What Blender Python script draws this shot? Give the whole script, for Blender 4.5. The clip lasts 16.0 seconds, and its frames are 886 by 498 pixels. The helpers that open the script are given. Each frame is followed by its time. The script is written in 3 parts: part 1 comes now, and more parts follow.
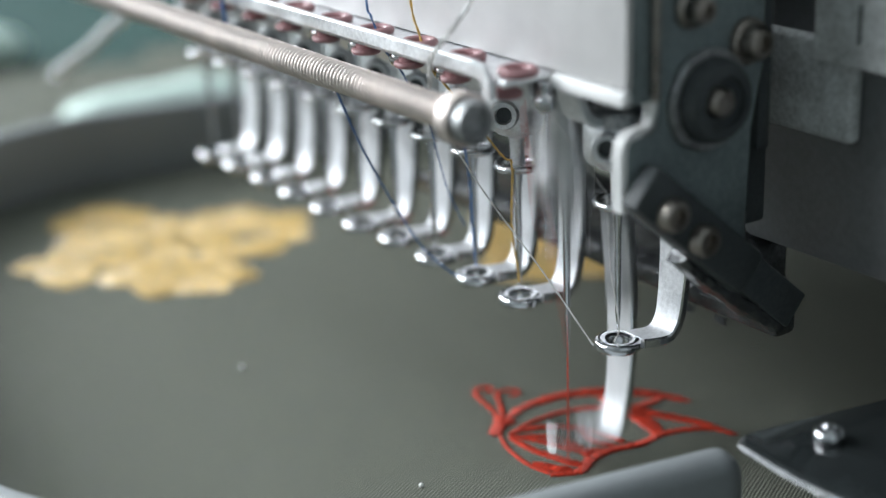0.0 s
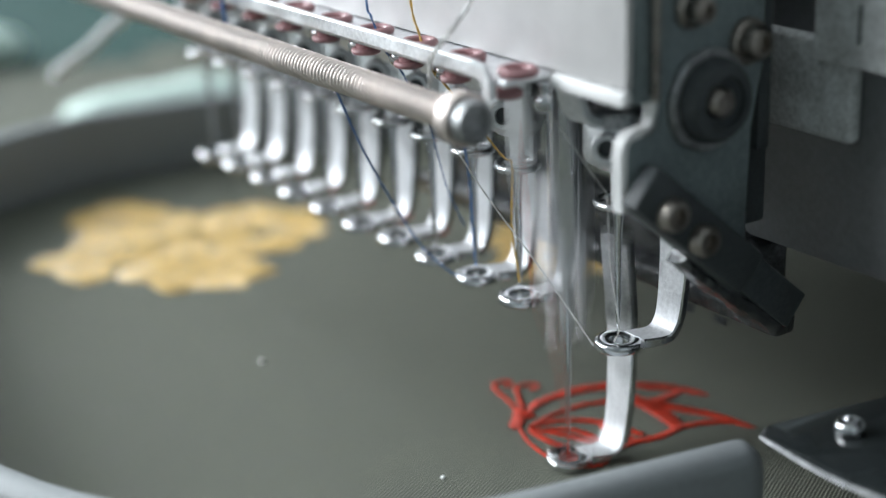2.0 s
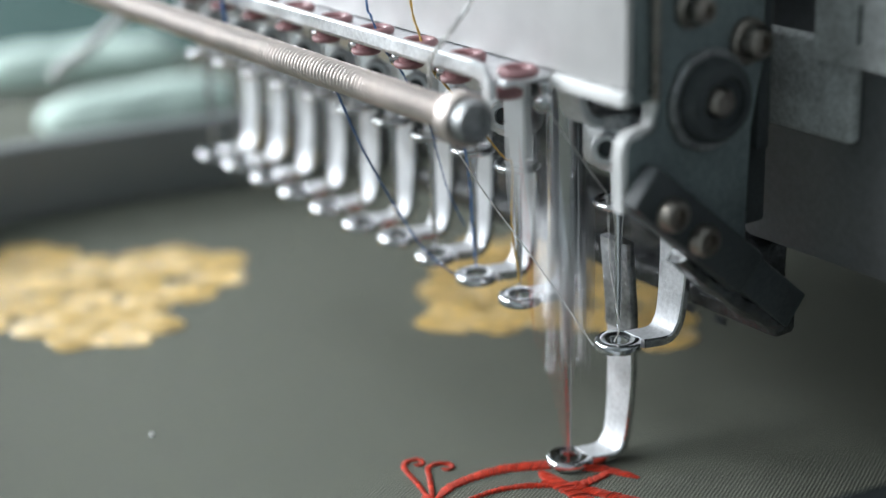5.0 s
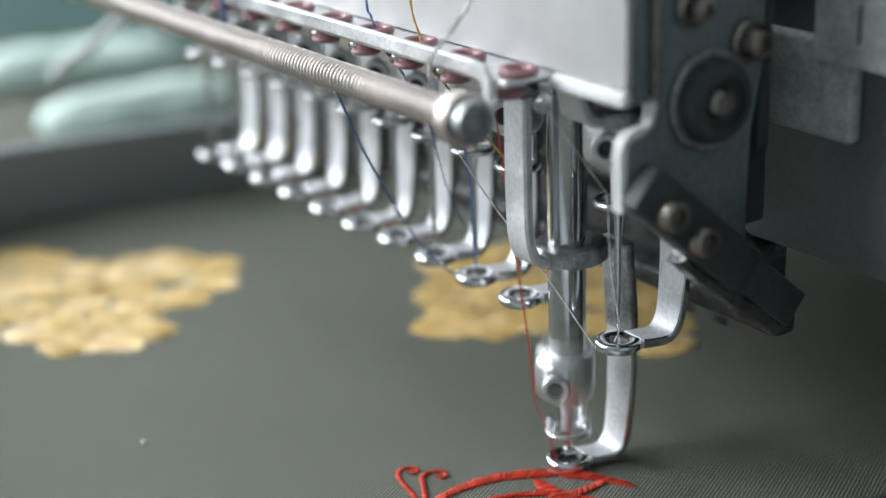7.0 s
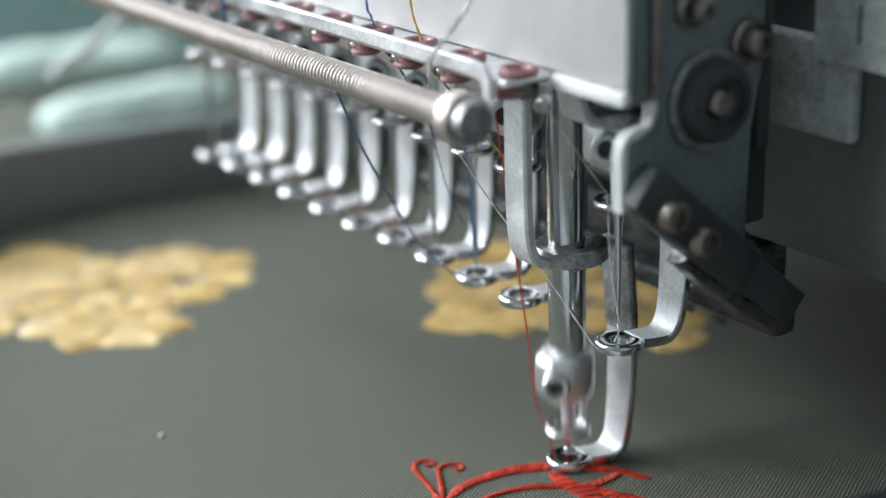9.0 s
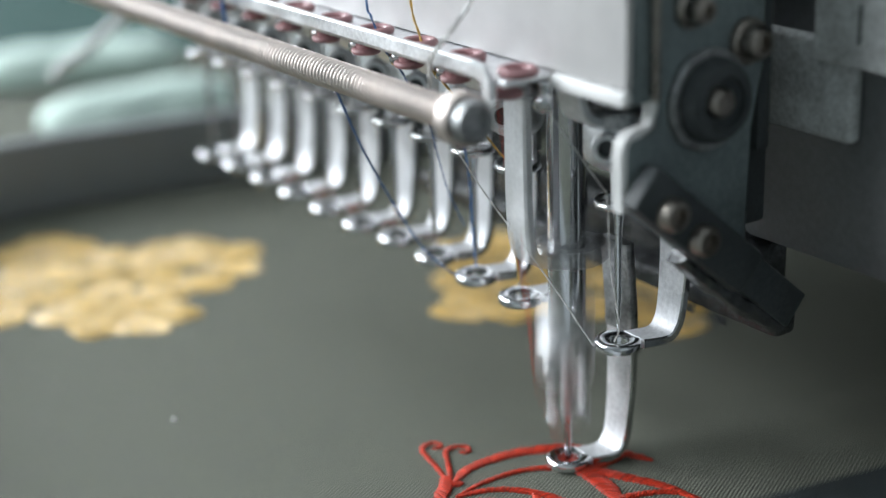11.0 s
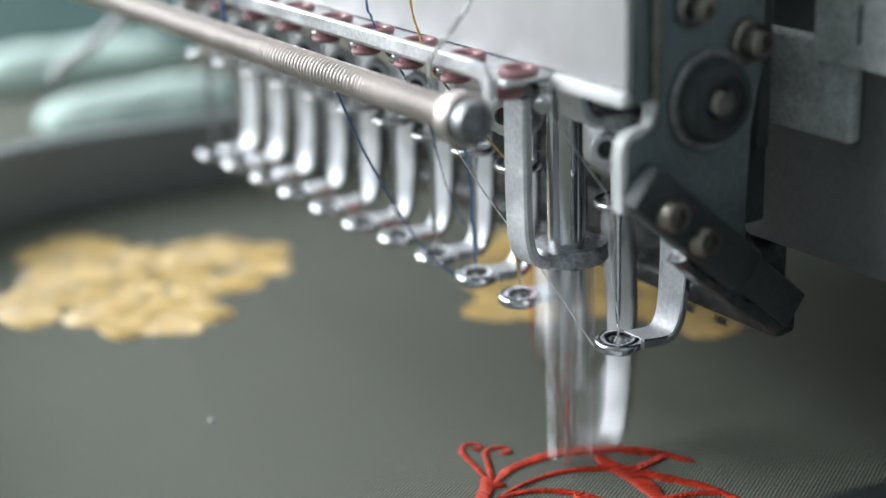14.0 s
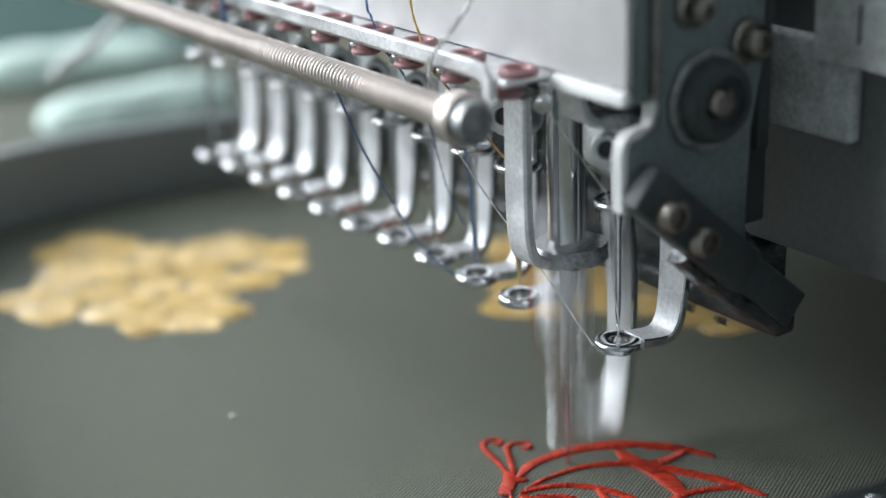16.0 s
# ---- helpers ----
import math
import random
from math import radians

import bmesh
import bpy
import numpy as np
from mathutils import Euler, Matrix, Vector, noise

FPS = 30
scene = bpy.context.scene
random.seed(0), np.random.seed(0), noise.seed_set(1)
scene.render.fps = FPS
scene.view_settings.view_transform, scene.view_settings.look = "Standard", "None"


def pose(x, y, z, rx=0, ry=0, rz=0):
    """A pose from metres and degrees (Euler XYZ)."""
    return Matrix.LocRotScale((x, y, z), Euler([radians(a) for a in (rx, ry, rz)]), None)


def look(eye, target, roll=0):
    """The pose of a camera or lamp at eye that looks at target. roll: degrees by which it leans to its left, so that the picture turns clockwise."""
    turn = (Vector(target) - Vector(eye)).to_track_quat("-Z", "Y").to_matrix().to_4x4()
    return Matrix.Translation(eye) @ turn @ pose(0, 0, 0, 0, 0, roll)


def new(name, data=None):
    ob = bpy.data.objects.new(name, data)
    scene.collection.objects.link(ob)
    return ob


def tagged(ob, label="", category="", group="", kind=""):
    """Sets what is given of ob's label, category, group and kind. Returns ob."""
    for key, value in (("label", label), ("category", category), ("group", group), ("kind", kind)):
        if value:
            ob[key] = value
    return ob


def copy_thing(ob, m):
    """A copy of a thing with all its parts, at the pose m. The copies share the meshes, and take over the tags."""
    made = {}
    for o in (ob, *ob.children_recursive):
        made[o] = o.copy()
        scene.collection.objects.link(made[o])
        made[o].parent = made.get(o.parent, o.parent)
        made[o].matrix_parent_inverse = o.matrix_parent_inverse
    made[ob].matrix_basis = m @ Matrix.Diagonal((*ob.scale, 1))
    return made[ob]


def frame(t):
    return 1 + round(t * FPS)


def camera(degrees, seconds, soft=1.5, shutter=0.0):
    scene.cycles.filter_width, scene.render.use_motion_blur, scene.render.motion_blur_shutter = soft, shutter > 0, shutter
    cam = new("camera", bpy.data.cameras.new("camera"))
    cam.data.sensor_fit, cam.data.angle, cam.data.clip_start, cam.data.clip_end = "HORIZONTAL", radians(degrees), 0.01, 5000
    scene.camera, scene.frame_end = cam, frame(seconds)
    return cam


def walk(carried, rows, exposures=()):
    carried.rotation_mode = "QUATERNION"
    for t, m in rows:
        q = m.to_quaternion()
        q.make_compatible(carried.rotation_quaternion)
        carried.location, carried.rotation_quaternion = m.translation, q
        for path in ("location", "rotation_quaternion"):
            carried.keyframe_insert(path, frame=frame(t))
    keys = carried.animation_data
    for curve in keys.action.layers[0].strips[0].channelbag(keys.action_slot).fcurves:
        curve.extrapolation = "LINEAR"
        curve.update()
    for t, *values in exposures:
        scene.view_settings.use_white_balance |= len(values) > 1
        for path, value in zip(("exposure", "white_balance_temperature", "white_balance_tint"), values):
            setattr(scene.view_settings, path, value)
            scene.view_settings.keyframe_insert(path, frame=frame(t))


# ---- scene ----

# Lengths below are in millimetres (MM turns them into metres). The row of needles runs
# along x, the stitching needle stands at x = 0, y = 0, and the cloth lies at z = 0.
MM = 0.001
EYE = Vector((0.145, -0.11703, 0.09913))
AIM = Vector((-0.77810, 0.52622, -0.34301))
cam = camera(31.8, 16.0, soft=1.3, shutter=0.9)
cam.data.dof.use_dof = True
cam.data.dof.focus_distance = 0.195
cam.data.dof.aperture_fstop = 9.6
STAND = look(EYE, EYE + AIM, roll=-2.1)
walk(cam, [(0, STAND), (16, STAND)])

# ---------------------------------------------------------------- light
world = bpy.data.worlds.new("world")
scene.world = world
world.use_nodes = True
wn = world.node_tree
sky = wn.nodes.new("ShaderNodeTexSky")
sky.sky_type = 'NISHITA'
sky.sun_disc = False
sky.sun_elevation, sky.sun_rotation = radians(63), radians(225)
wn.nodes["Background"].inputs[1].default_value = 0.10
wn.links.new(sky.outputs[0], wn.nodes["Background"].inputs[0])

sun = new("sun", bpy.data.lights.new("sun", 'SUN'))
sun.data.energy, sun.data.angle, sun.data.color = 0.8, radians(12), (1, 0.95, 0.88)
sun.matrix_world = look((-1.2, -1.2, 3.4), (0, 0, 0))


def window_light(name, x, y, z, w, h, watts, target, color):
    ob = new(name, bpy.data.lights.new(name, 'AREA'))
    ob.data.shape, ob.data.size, ob.data.size_y = 'RECTANGLE', w, h
    ob.data.energy, ob.data.color = watts, color
    ob.matrix_world = look((x, y, z), target)
    return ob


# the daylight in the two window openings of the workshop
window_light("window_light", -1.35, -1.695, 1.2, 1.75, 1.2, 76, (-1.35, 0, 1.2), (0.93, 0.97, 1.0))
window_light("window_light", -2.395, -0.6, 1.15, 1.75, 1.2, 115, (0, -0.6, 1.15), (0.90, 0.97, 1.0))
scene.view_settings.exposure = 0.0

# ---------------------------------------------------------------- materials


def material(name, color, rough=0.5, metal=0.0, vary=0.12, grain=900.0, bump=0.15, stain=60.0, spec=0.5, random_hue=0.0, depth=0.0002):
    """Paint, metal or plastic with fine grain and larger stains."""
    m = bpy.data.materials.new(name)
    m.use_nodes = True
    n, l = m.node_tree.nodes, m.node_tree.links
    b = n["Principled BSDF"]
    tc = n.new("ShaderNodeTexCoord")
    fine, broad = n.new("ShaderNodeTexNoise"), n.new("ShaderNodeTexNoise")
    fine.inputs["Scale"].default_value, broad.inputs["Scale"].default_value = grain, stain
    fine.inputs["Detail"].default_value = broad.inputs["Detail"].default_value = 5
    for x in (fine, broad):
        l.new(tc.outputs["Object"], x.inputs["Vector"])
    mix = n.new("ShaderNodeMath")
    mix.operation = 'ADD'
    l.new(fine.outputs[0], mix.inputs[0])
    l.new(broad.outputs[0], mix.inputs[1])
    ramp = n.new("ShaderNodeMapRange")
    ramp.inputs[1].default_value, ramp.inputs[2].default_value = 0.6, 1.4
    ramp.inputs[3].default_value, ramp.inputs[4].default_value = 1 - vary, 1 + vary
    l.new(mix.outputs[0], ramp.inputs[0])
    col = n.new("ShaderNodeMix")
    col.data_type, col.blend_type = 'RGBA', 'MULTIPLY'
    col.inputs[0].default_value = 1
    col.inputs[6].default_value = (*color, 1)
    l.new(ramp.outputs[0], col.inputs[7])
    l.new(col.outputs[2], b.inputs["Base Color"])
    rr = n.new("ShaderNodeMapRange")
    rr.inputs[1].default_value, rr.inputs[2].default_value = 0.3, 0.7
    rr.inputs[3].default_value, rr.inputs[4].default_value = rough * 0.75, min(1, rough * 1.3)
    l.new(broad.outputs[0], rr.inputs[0])
    l.new(rr.outputs[0], b.inputs["Roughness"])
    b.inputs["Metallic"].default_value = metal
    b.inputs["Specular IOR Level"].default_value = spec
    bp = n.new("ShaderNodeBump")
    bp.inputs["Strength"].default_value, bp.inputs["Distance"].default_value = bump, depth
    l.new(fine.outputs[0], bp.inputs["Height"])
    l.new(bp.outputs[0], b.inputs["Normal"])
    return m


def cloth_material(name, color, pitch, bump=0.6, angle=35, contrast=0.35):
    """Twill: raised diagonal ribs broken up by the weft, with mottling."""
    m = material(name, color, rough=0.85, vary=0.17, grain=2500, bump=0.2, stain=180, spec=0.2)
    n, l = m.node_tree.nodes, m.node_tree.links
    b = n["Principled BSDF"]
    tc = n["Texture Coordinate"]
    waves = []
    for turn, size in ((angle, pitch), (angle + 90, pitch * 1.15)):
        mp = n.new("ShaderNodeMapping")
        mp.inputs["Rotation"].default_value = (0, 0, radians(turn))
        w = n.new("ShaderNodeTexWave")
        w.inputs["Scale"].default_value = 0.314 / size
        w.inputs["Distortion"].default_value = 1.4
        w.inputs["Detail"].default_value = 1
        l.new(tc.outputs["Object"], mp.inputs[0])
        l.new(mp.outputs[0], w.inputs["Vector"])
        waves.append(w)
    mul = n.new("ShaderNodeMath")
    mul.operation = 'MULTIPLY'
    l.new(waves[0].outputs["Fac"], mul.inputs[0])
    l.new(waves[1].outputs["Fac"], mul.inputs[1])
    bp = n.new("ShaderNodeBump")
    bp.inputs["Strength"].default_value, bp.inputs["Distance"].default_value = bump, 0.00015
    l.new(mul.outputs[0], bp.inputs["Height"])
    old = b.inputs["Normal"].links[0].from_node
    l.new(old.outputs[0], bp.inputs["Normal"])
    l.new(bp.outputs[0], b.inputs["Normal"])
    rng = n.new("ShaderNodeMapRange")
    rng.inputs[3].default_value, rng.inputs[4].default_value = 1 - contrast, 1 + contrast
    l.new(mul.outputs[0], rng.inputs[0])
    col = n.new("ShaderNodeMix")
    col.data_type, col.blend_type = 'RGBA', 'MULTIPLY'
    col.inputs[0].default_value = 1
    src = b.inputs["Base Color"].links[0].from_socket
    l.new(src, col.inputs[6])
    l.new(rng.outputs[0], col.inputs[7])
    l.new(col.outputs[2], b.inputs["Base Color"])
    return m


def thread_material(name, color, sheen=0.4):
    m = material(name, color, rough=0.38, vary=0.2, grain=1500, bump=0.3, stain=200, spec=0.4)
    n, l = m.node_tree.nodes, m.node_tree.links
    b = n["Principled BSDF"]
    geo = n.new("ShaderNodeNewGeometry")
    rng = n.new("ShaderNodeMapRange")
    rng.inputs[3].default_value, rng.inputs[4].default_value = 0.5, 1.35
    l.new(geo.outputs["Random Per Island"], rng.inputs[0])
    col = n.new("ShaderNodeMix")
    col.data_type, col.blend_type = 'RGBA', 'MULTIPLY'
    col.inputs[0].default_value = 1
    l.new(b.inputs["Base Color"].links[0].from_socket, col.inputs[6])
    l.new(rng.outputs[0], col.inputs[7])
    l.new(col.outputs[2], b.inputs["Base Color"])
    b.inputs["Sheen Weight"].default_value = sheen
    return m


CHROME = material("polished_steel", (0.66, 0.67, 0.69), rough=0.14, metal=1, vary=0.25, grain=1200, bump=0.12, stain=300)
STEEL = material("satin_steel", (0.82, 0.83, 0.85), rough=0.4, metal=1, vary=0.25, grain=2200, bump=0.3, stain=160)
LEG = material("matte_nickel_plate", (0.76, 0.77, 0.79), rough=0.5, metal=0.6, vary=0.22, grain=1800, bump=0.3, stain=260)
WORN = material("worn_steel", (0.42, 0.43, 0.44), rough=0.42, metal=1, vary=0.6, grain=1400, bump=0.9, stain=400)
SPRING = material("spring_wire", (0.76, 0.68, 0.64), rough=0.5, metal=1, vary=0.1, grain=900, bump=0.05, stain=120)
WHITE = material("white_enamel", (0.62, 0.61, 0.61), rough=0.4, vary=0.09, grain=250, bump=0.05, stain=60)
# white standing in for light caught on the plate edge; also on the lip
EDGE = material("lit_edge_white", (0.85, 0.85, 0.85), rough=0.35, vary=0.08, grain=900, bump=0.1, stain=300)
BLACK = material("black_paint", (0.062, 0.071, 0.075), rough=0.42, vary=0.35, grain=1800, bump=0.25, stain=150, spec=0.35)
GREASY = material("oily_black_casting", (0.11, 0.115, 0.12), rough=0.2, metal=0.7, vary=0.5, grain=700, bump=0.9, stain=300, spec=0.9, depth=0.0005)
GUN = material("dark_grey_plate", (0.21, 0.255, 0.265), rough=0.42, metal=0.2, vary=0.3, grain=1500, bump=0.12, stain=120)
ARM = material("dark_arm_paint", (0.155, 0.162, 0.170), rough=0.5, vary=0.2, grain=1200, bump=0.15, stain=60)
SCREW = material("browned_screw_steel", (0.33, 0.30, 0.27), rough=0.32, metal=1, vary=0.4, grain=1500, bump=0.2, stain=400)
CLIP = material("glossy_black_enamel", (0.02, 0.024, 0.025), rough=0.1, vary=0.3, grain=900, bump=0.03, stain=120)
PINK = material("pink_ceramic", (0.33, 0.17, 0.18), rough=0.4, vary=0.15, grain=900, bump=0.05, stain=200)
CASTING = material("grey_textured_casting", (0.52, 0.54, 0.54), rough=0.65, vary=0.4, grain=1600, bump=0.8, stain=300)
HOOP = material("grey_hoop_plastic", (0.27, 0.29, 0.30), rough=0.5, vary=0.08, grain=1000, bump=0.1, stain=60)
CLOTH = cloth_material("olive_twill", (0.220, 0.231, 0.188), 0.00042, bump=0.9, angle=62, contrast=0.68)
MINT = cloth_material("mint_cloth", (0.76, 0.92, 0.85), 0.0008, contrast=0.1)
GREEN = cloth_material("dark_green_cloth", (0.028, 0.075, 0.068), 0.0008, contrast=0.1)
RED = thread_material("red_thread", (0.60, 0.046, 0.018), sheen=0.05)
YELLOW = thread_material("yellow_thread", (0.70, 0.455, 0.115))
GOLD = thread_material("gold_thread", (0.65, 0.40, 0.08))
BLUE = thread_material("blue_thread", (0.03, 0.13, 0.34))
PALE = thread_material("white_thread", (0.75, 0.75, 0.74))
TUBE = material("white_plastic_tube", (0.75, 0.77, 0.77), rough=0.4, vary=0.05, grain=300, bump=0.03)
PLASTER = material("workshop_plaster", (0.40, 0.425, 0.43), rough=0.9, vary=0.1, grain=60, bump=0.1, stain=3)
FLOOR = material("grey_floor_paint", (0.22, 0.24, 0.24), rough=0.6, vary=0.15, grain=40, bump=0.1, stain=4)
TABLE = material("grey_table_laminate", (0.11, 0.12, 0.12), rough=0.5, vary=0.1, grain=400, bump=0.05, stain=20)

# ---------------------------------------------------------------- mesh tools


def part(name, bm, mat, parent=None, label="", smooth=True):
    me = bpy.data.meshes.new(name)
    bmesh.ops.recalc_face_normals(bm, faces=bm.faces)
    bm.to_mesh(me)
    bm.free()
    me.materials.append(mat)
    if smooth:
        me.polygons.foreach_set("use_smooth", [True] * len(me.polygons))
        me.set_sharp_from_angle(angle=radians(40))
    ob = new(name, me)
    if parent:
        ob.parent = parent
    if label:
        tagged(ob, label)
    return ob


def box(bm, x0, x1, y0, y1, z0, z1, bevel=0.0, m=None, seg=2):
    got = bmesh.ops.create_cube(bm, size=1)["verts"]
    for v in got:
        v.co = Vector(((x0 + x1) / 2 + v.co.x * (x1 - x0), (y0 + y1) / 2 + v.co.y * (y1 - y0), (z0 + z1) / 2 + v.co.z * (z1 - z0))) * MM
    if bevel:
        edges = list({e for v in got for e in v.link_edges})
        r = bmesh.ops.bevel(bm, geom=edges, offset=bevel * MM, segments=seg, affect='EDGES', profile=0.5)
        got = list({v for f in r["faces"] for v in f.verts} | {v for v in got if v.is_valid})
    if m:
        bmesh.ops.transform(bm, matrix=m, verts=got)
    return got


def turned(bm, profile, center=(0, 0, 0), axis='z', seg=24):
    """A turned body: (radius, height) pairs from one end to the other, in mm."""
    rings = []
    for r, h in profile:
        ring = []
        for k in range(seg):
            a = 2 * math.pi * k / seg
            c, s = r * math.cos(a), r * math.sin(a)
            p = {'z': (c, s, h), 'x': (h, c, s), 'y': (c, h, s)}[axis]
            ring.append(bm.verts.new((Vector(p) + Vector(center)) * MM))
        rings.append(ring)
    for a, b in zip(rings, rings[1:]):
        for k in range(seg):
            bm.faces.new((a[k], a[(k + 1) % seg], b[(k + 1) % seg], b[k]))
    if profile[0][0] > 1e-6:
        bm.faces.new(rings[0][::-1])
    if profile[-1][0] > 1e-6:
        bm.faces.new(rings[-1])
    return [v for r in rings for v in r]


def torus(bm, R, r, center=(0, 0, 0), flat=1.0, seg=32, sub=12, axis='z'):
    rings = []
    for i in range(seg):
        a = 2 * math.pi * i / seg
        ring = []
        for j in range(sub):
            b = 2 * math.pi * j / sub
            q = R + r * math.cos(b)
            p = (q * math.cos(a), q * math.sin(a), r * flat * math.sin(b))
            if axis == 'y':
                p = (p[0], p[2], p[1])
            if axis == 'x':
                p = (p[2], p[0], p[1])
            ring.append(bm.verts.new((Vector(p) + Vector(center)) * MM))
        rings.append(ring)
    for i in range(seg):
        a, b = rings[i], rings[(i + 1) % seg]
        for j in range(sub):
            bm.faces.new((a[j], a[(j + 1) % sub], b[(j + 1) % sub], b[j]))


def smooth_line(points, step):
    """Points along a Catmull-Rom curve, about step apart."""
    p = [Vector(q) for q in points]
    p = [2 * p[0] - p[1], *p, 2 * p[-1] - p[-2]]
    out = []
    for a, b, c, d in zip(p, p[1:], p[2:], p[3:]):
        n = max(1, round((c - b).length / step))
        for k in range(n):
            t = k / n
            out.append(0.5 * (2 * b + (c - a) * t + (2 * a - 5 * b + 4 * c - d) * t * t + (3 * b - a - 3 * c + d) * t ** 3))
    out.append(p[-2])
    return out


def sweep(bm, points, radius, step=0.8, seg=8, section=None):
    """A tube, or a bar of the given section [(side, up)], along a smooth curve in mm."""
    line = smooth_line([Vector((*q, 0)) if len(q) == 2 else Vector(q) for q in points], step)
    sec = section or [(radius * math.cos(2 * math.pi * k / seg), radius * math.sin(2 * math.pi * k / seg)) for k in range(seg)]
    rings = []
    tang = (line[1] - line[0]).normalized()
    side = tang.cross(Vector((0, 0, 1)))
    side = side.normalized() if side.length > 0.1 else tang.cross(Vector((0, 1, 0))).normalized()
    for i, q in enumerate(line):
        tang = (line[min(i + 1, len(line) - 1)] - line[max(i - 1, 0)]).normalized()
        side = (side - tang * side.dot(tang)).normalized()
        up = side.cross(tang)
        rings.append([bm.verts.new((q + side * a + up * b) * MM) for a, b in sec])
    k = len(sec)
    for a, b in zip(rings, rings[1:]):
        for j in range(k):
            bm.faces.new((a[j], a[(j + 1) % k], b[(j + 1) % k], b[j]))
    bm.faces.new(rings[0][::-1])
    bm.faces.new(rings[-1])


def extrude_outline(bm, outline, axis, lo, hi, bevel=0.0):
    """A plate from an outline in the plane across axis, between lo and hi (mm)."""
    def at(u, v, w):
        return Vector({'x': (w, u, v), 'y': (u, w, v), 'z': (u, v, w)}[axis]) * MM
    a = [bm.verts.new(at(u, v, lo)) for u, v in outline]
    b = [bm.verts.new(at(u, v, hi)) for u, v in outline]
    n = len(outline)
    fa, fb = bm.faces.new(a[::-1]), bm.faces.new(b)
    for k in range(n):
        bm.faces.new((a[k], a[(k + 1) % n], b[(k + 1) % n], b[k]))
    if bevel:
        edges = [e for e in set(fa.edges) | set(fb.edges)]
        bmesh.ops.bevel(bm, geom=edges, offset=bevel * MM, segments=2, affect='EDGES', profile=0.5)


def thing(name, label, category, group="", kind="", at=(0, 0, 0)):
    ob = new(name)
    ob.empty_display_size = 0.01
    ob.location = Vector(at) * MM
    return tagged(ob, label, category, group, kind)

# ---------------------------------------------------------------- workshop


def workshop():
    X0, X1, Y0, Y1, Z0, Z1 = -2400, 2500, -1700, 3000, -850, 2350
    bm = bmesh.new()
    box(bm, X0 - 200, X1 + 200, Y0 - 200, Y1 + 200, Z0 - 100, Z0)
    tagged(part("floor", bm, FLOOR, smooth=False), "grey painted workshop floor", "floor", kind="structure")
    bm = bmesh.new()
    box(bm, X0 - 200, X1 + 200, Y0 - 200, Y1 + 200, Z1, Z1 + 100)
    tagged(part("ceiling", bm, PLASTER, smooth=False), "plain white plaster ceiling", "ceiling", kind="structure")
    for name, pieces in (
            ("wall_south", [(X0, -2250, Y0 - 150, Y0, Z0, Z1), (-450, X1, Y0 - 150, Y0, Z0, Z1), (-2250, -450, Y0 - 150, Y0, Z0, 580), (-2250, -450, Y0 - 150, Y0, 1820, Z1)]),
            ("wall_west", [(X0 - 150, X0, Y0, -1500, Z0, Z1), (X0 - 150, X0, 300, Y1, Z0, Z1), (X0 - 150, X0, -1500, 300, Z0, 530), (X0 - 150, X0, -1500, 300, 1770, Z1)]),
            ("wall_north", [(X0, X1, Y1, Y1 + 150, Z0, Z1)]), ("wall_east", [(X1, X1 + 150, Y0, Y1, Z0, Z1)])):
        bm = bmesh.new()
        for q in pieces:
            box(bm, *q)
        tagged(part(name, bm, PLASTER, smooth=False), "pale plaster workshop wall", "wall", kind="structure")
    for name, frames in (("window_1", [(-2250, -2190, -1800, -1740, 580, 1820), (-510, -450, -1800, -1740, 580, 1820), (-1380, -1320, -1800, -1740, 580, 1820)]),
                         ("window_2", [(-2500, -2440, -1500, -1440, 530, 1770), (-2500, -2440, 240, 300, 530, 1770), (-2500, -2440, -630, -570, 530, 1770)])):
        w = thing(name, "white framed workshop window letting in daylight", "window", kind="structure")
        for q in frames:
            bm = bmesh.new()
            box(bm, *q, bevel=4)
            part("window_frame", bm, WHITE, w)
    bm = bmesh.new()
    box(bm, -1500, 700, -420, 900, -34, -4, bevel=3)
    table = thing("machine_table", "dark grey laminate table under the embroidery machine", "table", kind="")
    part("tabletop", bm, TABLE, table)
    for x in (-1440, 640):
        for y in (-360, 840):
            bm = bmesh.new()
            box(bm, x - 30, x + 30, y - 30, y + 30, -850, -34, bevel=3)
            part("leg", bm, GUN, table)


workshop()

# ---------------------------------------------------------------- garment, hoop


def hoop_line(out, n=16, corner=60.0):
    """The hoop's rounded outline, out mm outside its inner edge, anticlockwise from the middle of its near side."""
    e1, e2 = Vector((0.98, -0.2)), Vector((0.2, 0.98))
    lo, hi, bot, top, r = -145.0 - out, 42.4 + out, -90.0 - out, 150.0 + out, corner + out
    pts = [(hi, -4.3), (hi, 8.0), (hi, 20.0), (hi, 32.0), (hi, 44.0)]
    for cx, cy, a0 in ((hi - r, top - r, 0), (lo + r, top - r, 90), (lo + r, bot + r, 180), (hi - r, bot + r, 270)):
        pts += [(cx + r * math.cos(radians(a0 + 90 * k / n)), cy + r * math.sin(radians(a0 + 90 * k / n))) for k in range(n + 1)]
    return [e1 * a + e2 * b for a, b in pts]


garment = thing("garment", "olive green twill cloth stretched in an embroidery hoop", "fabric")


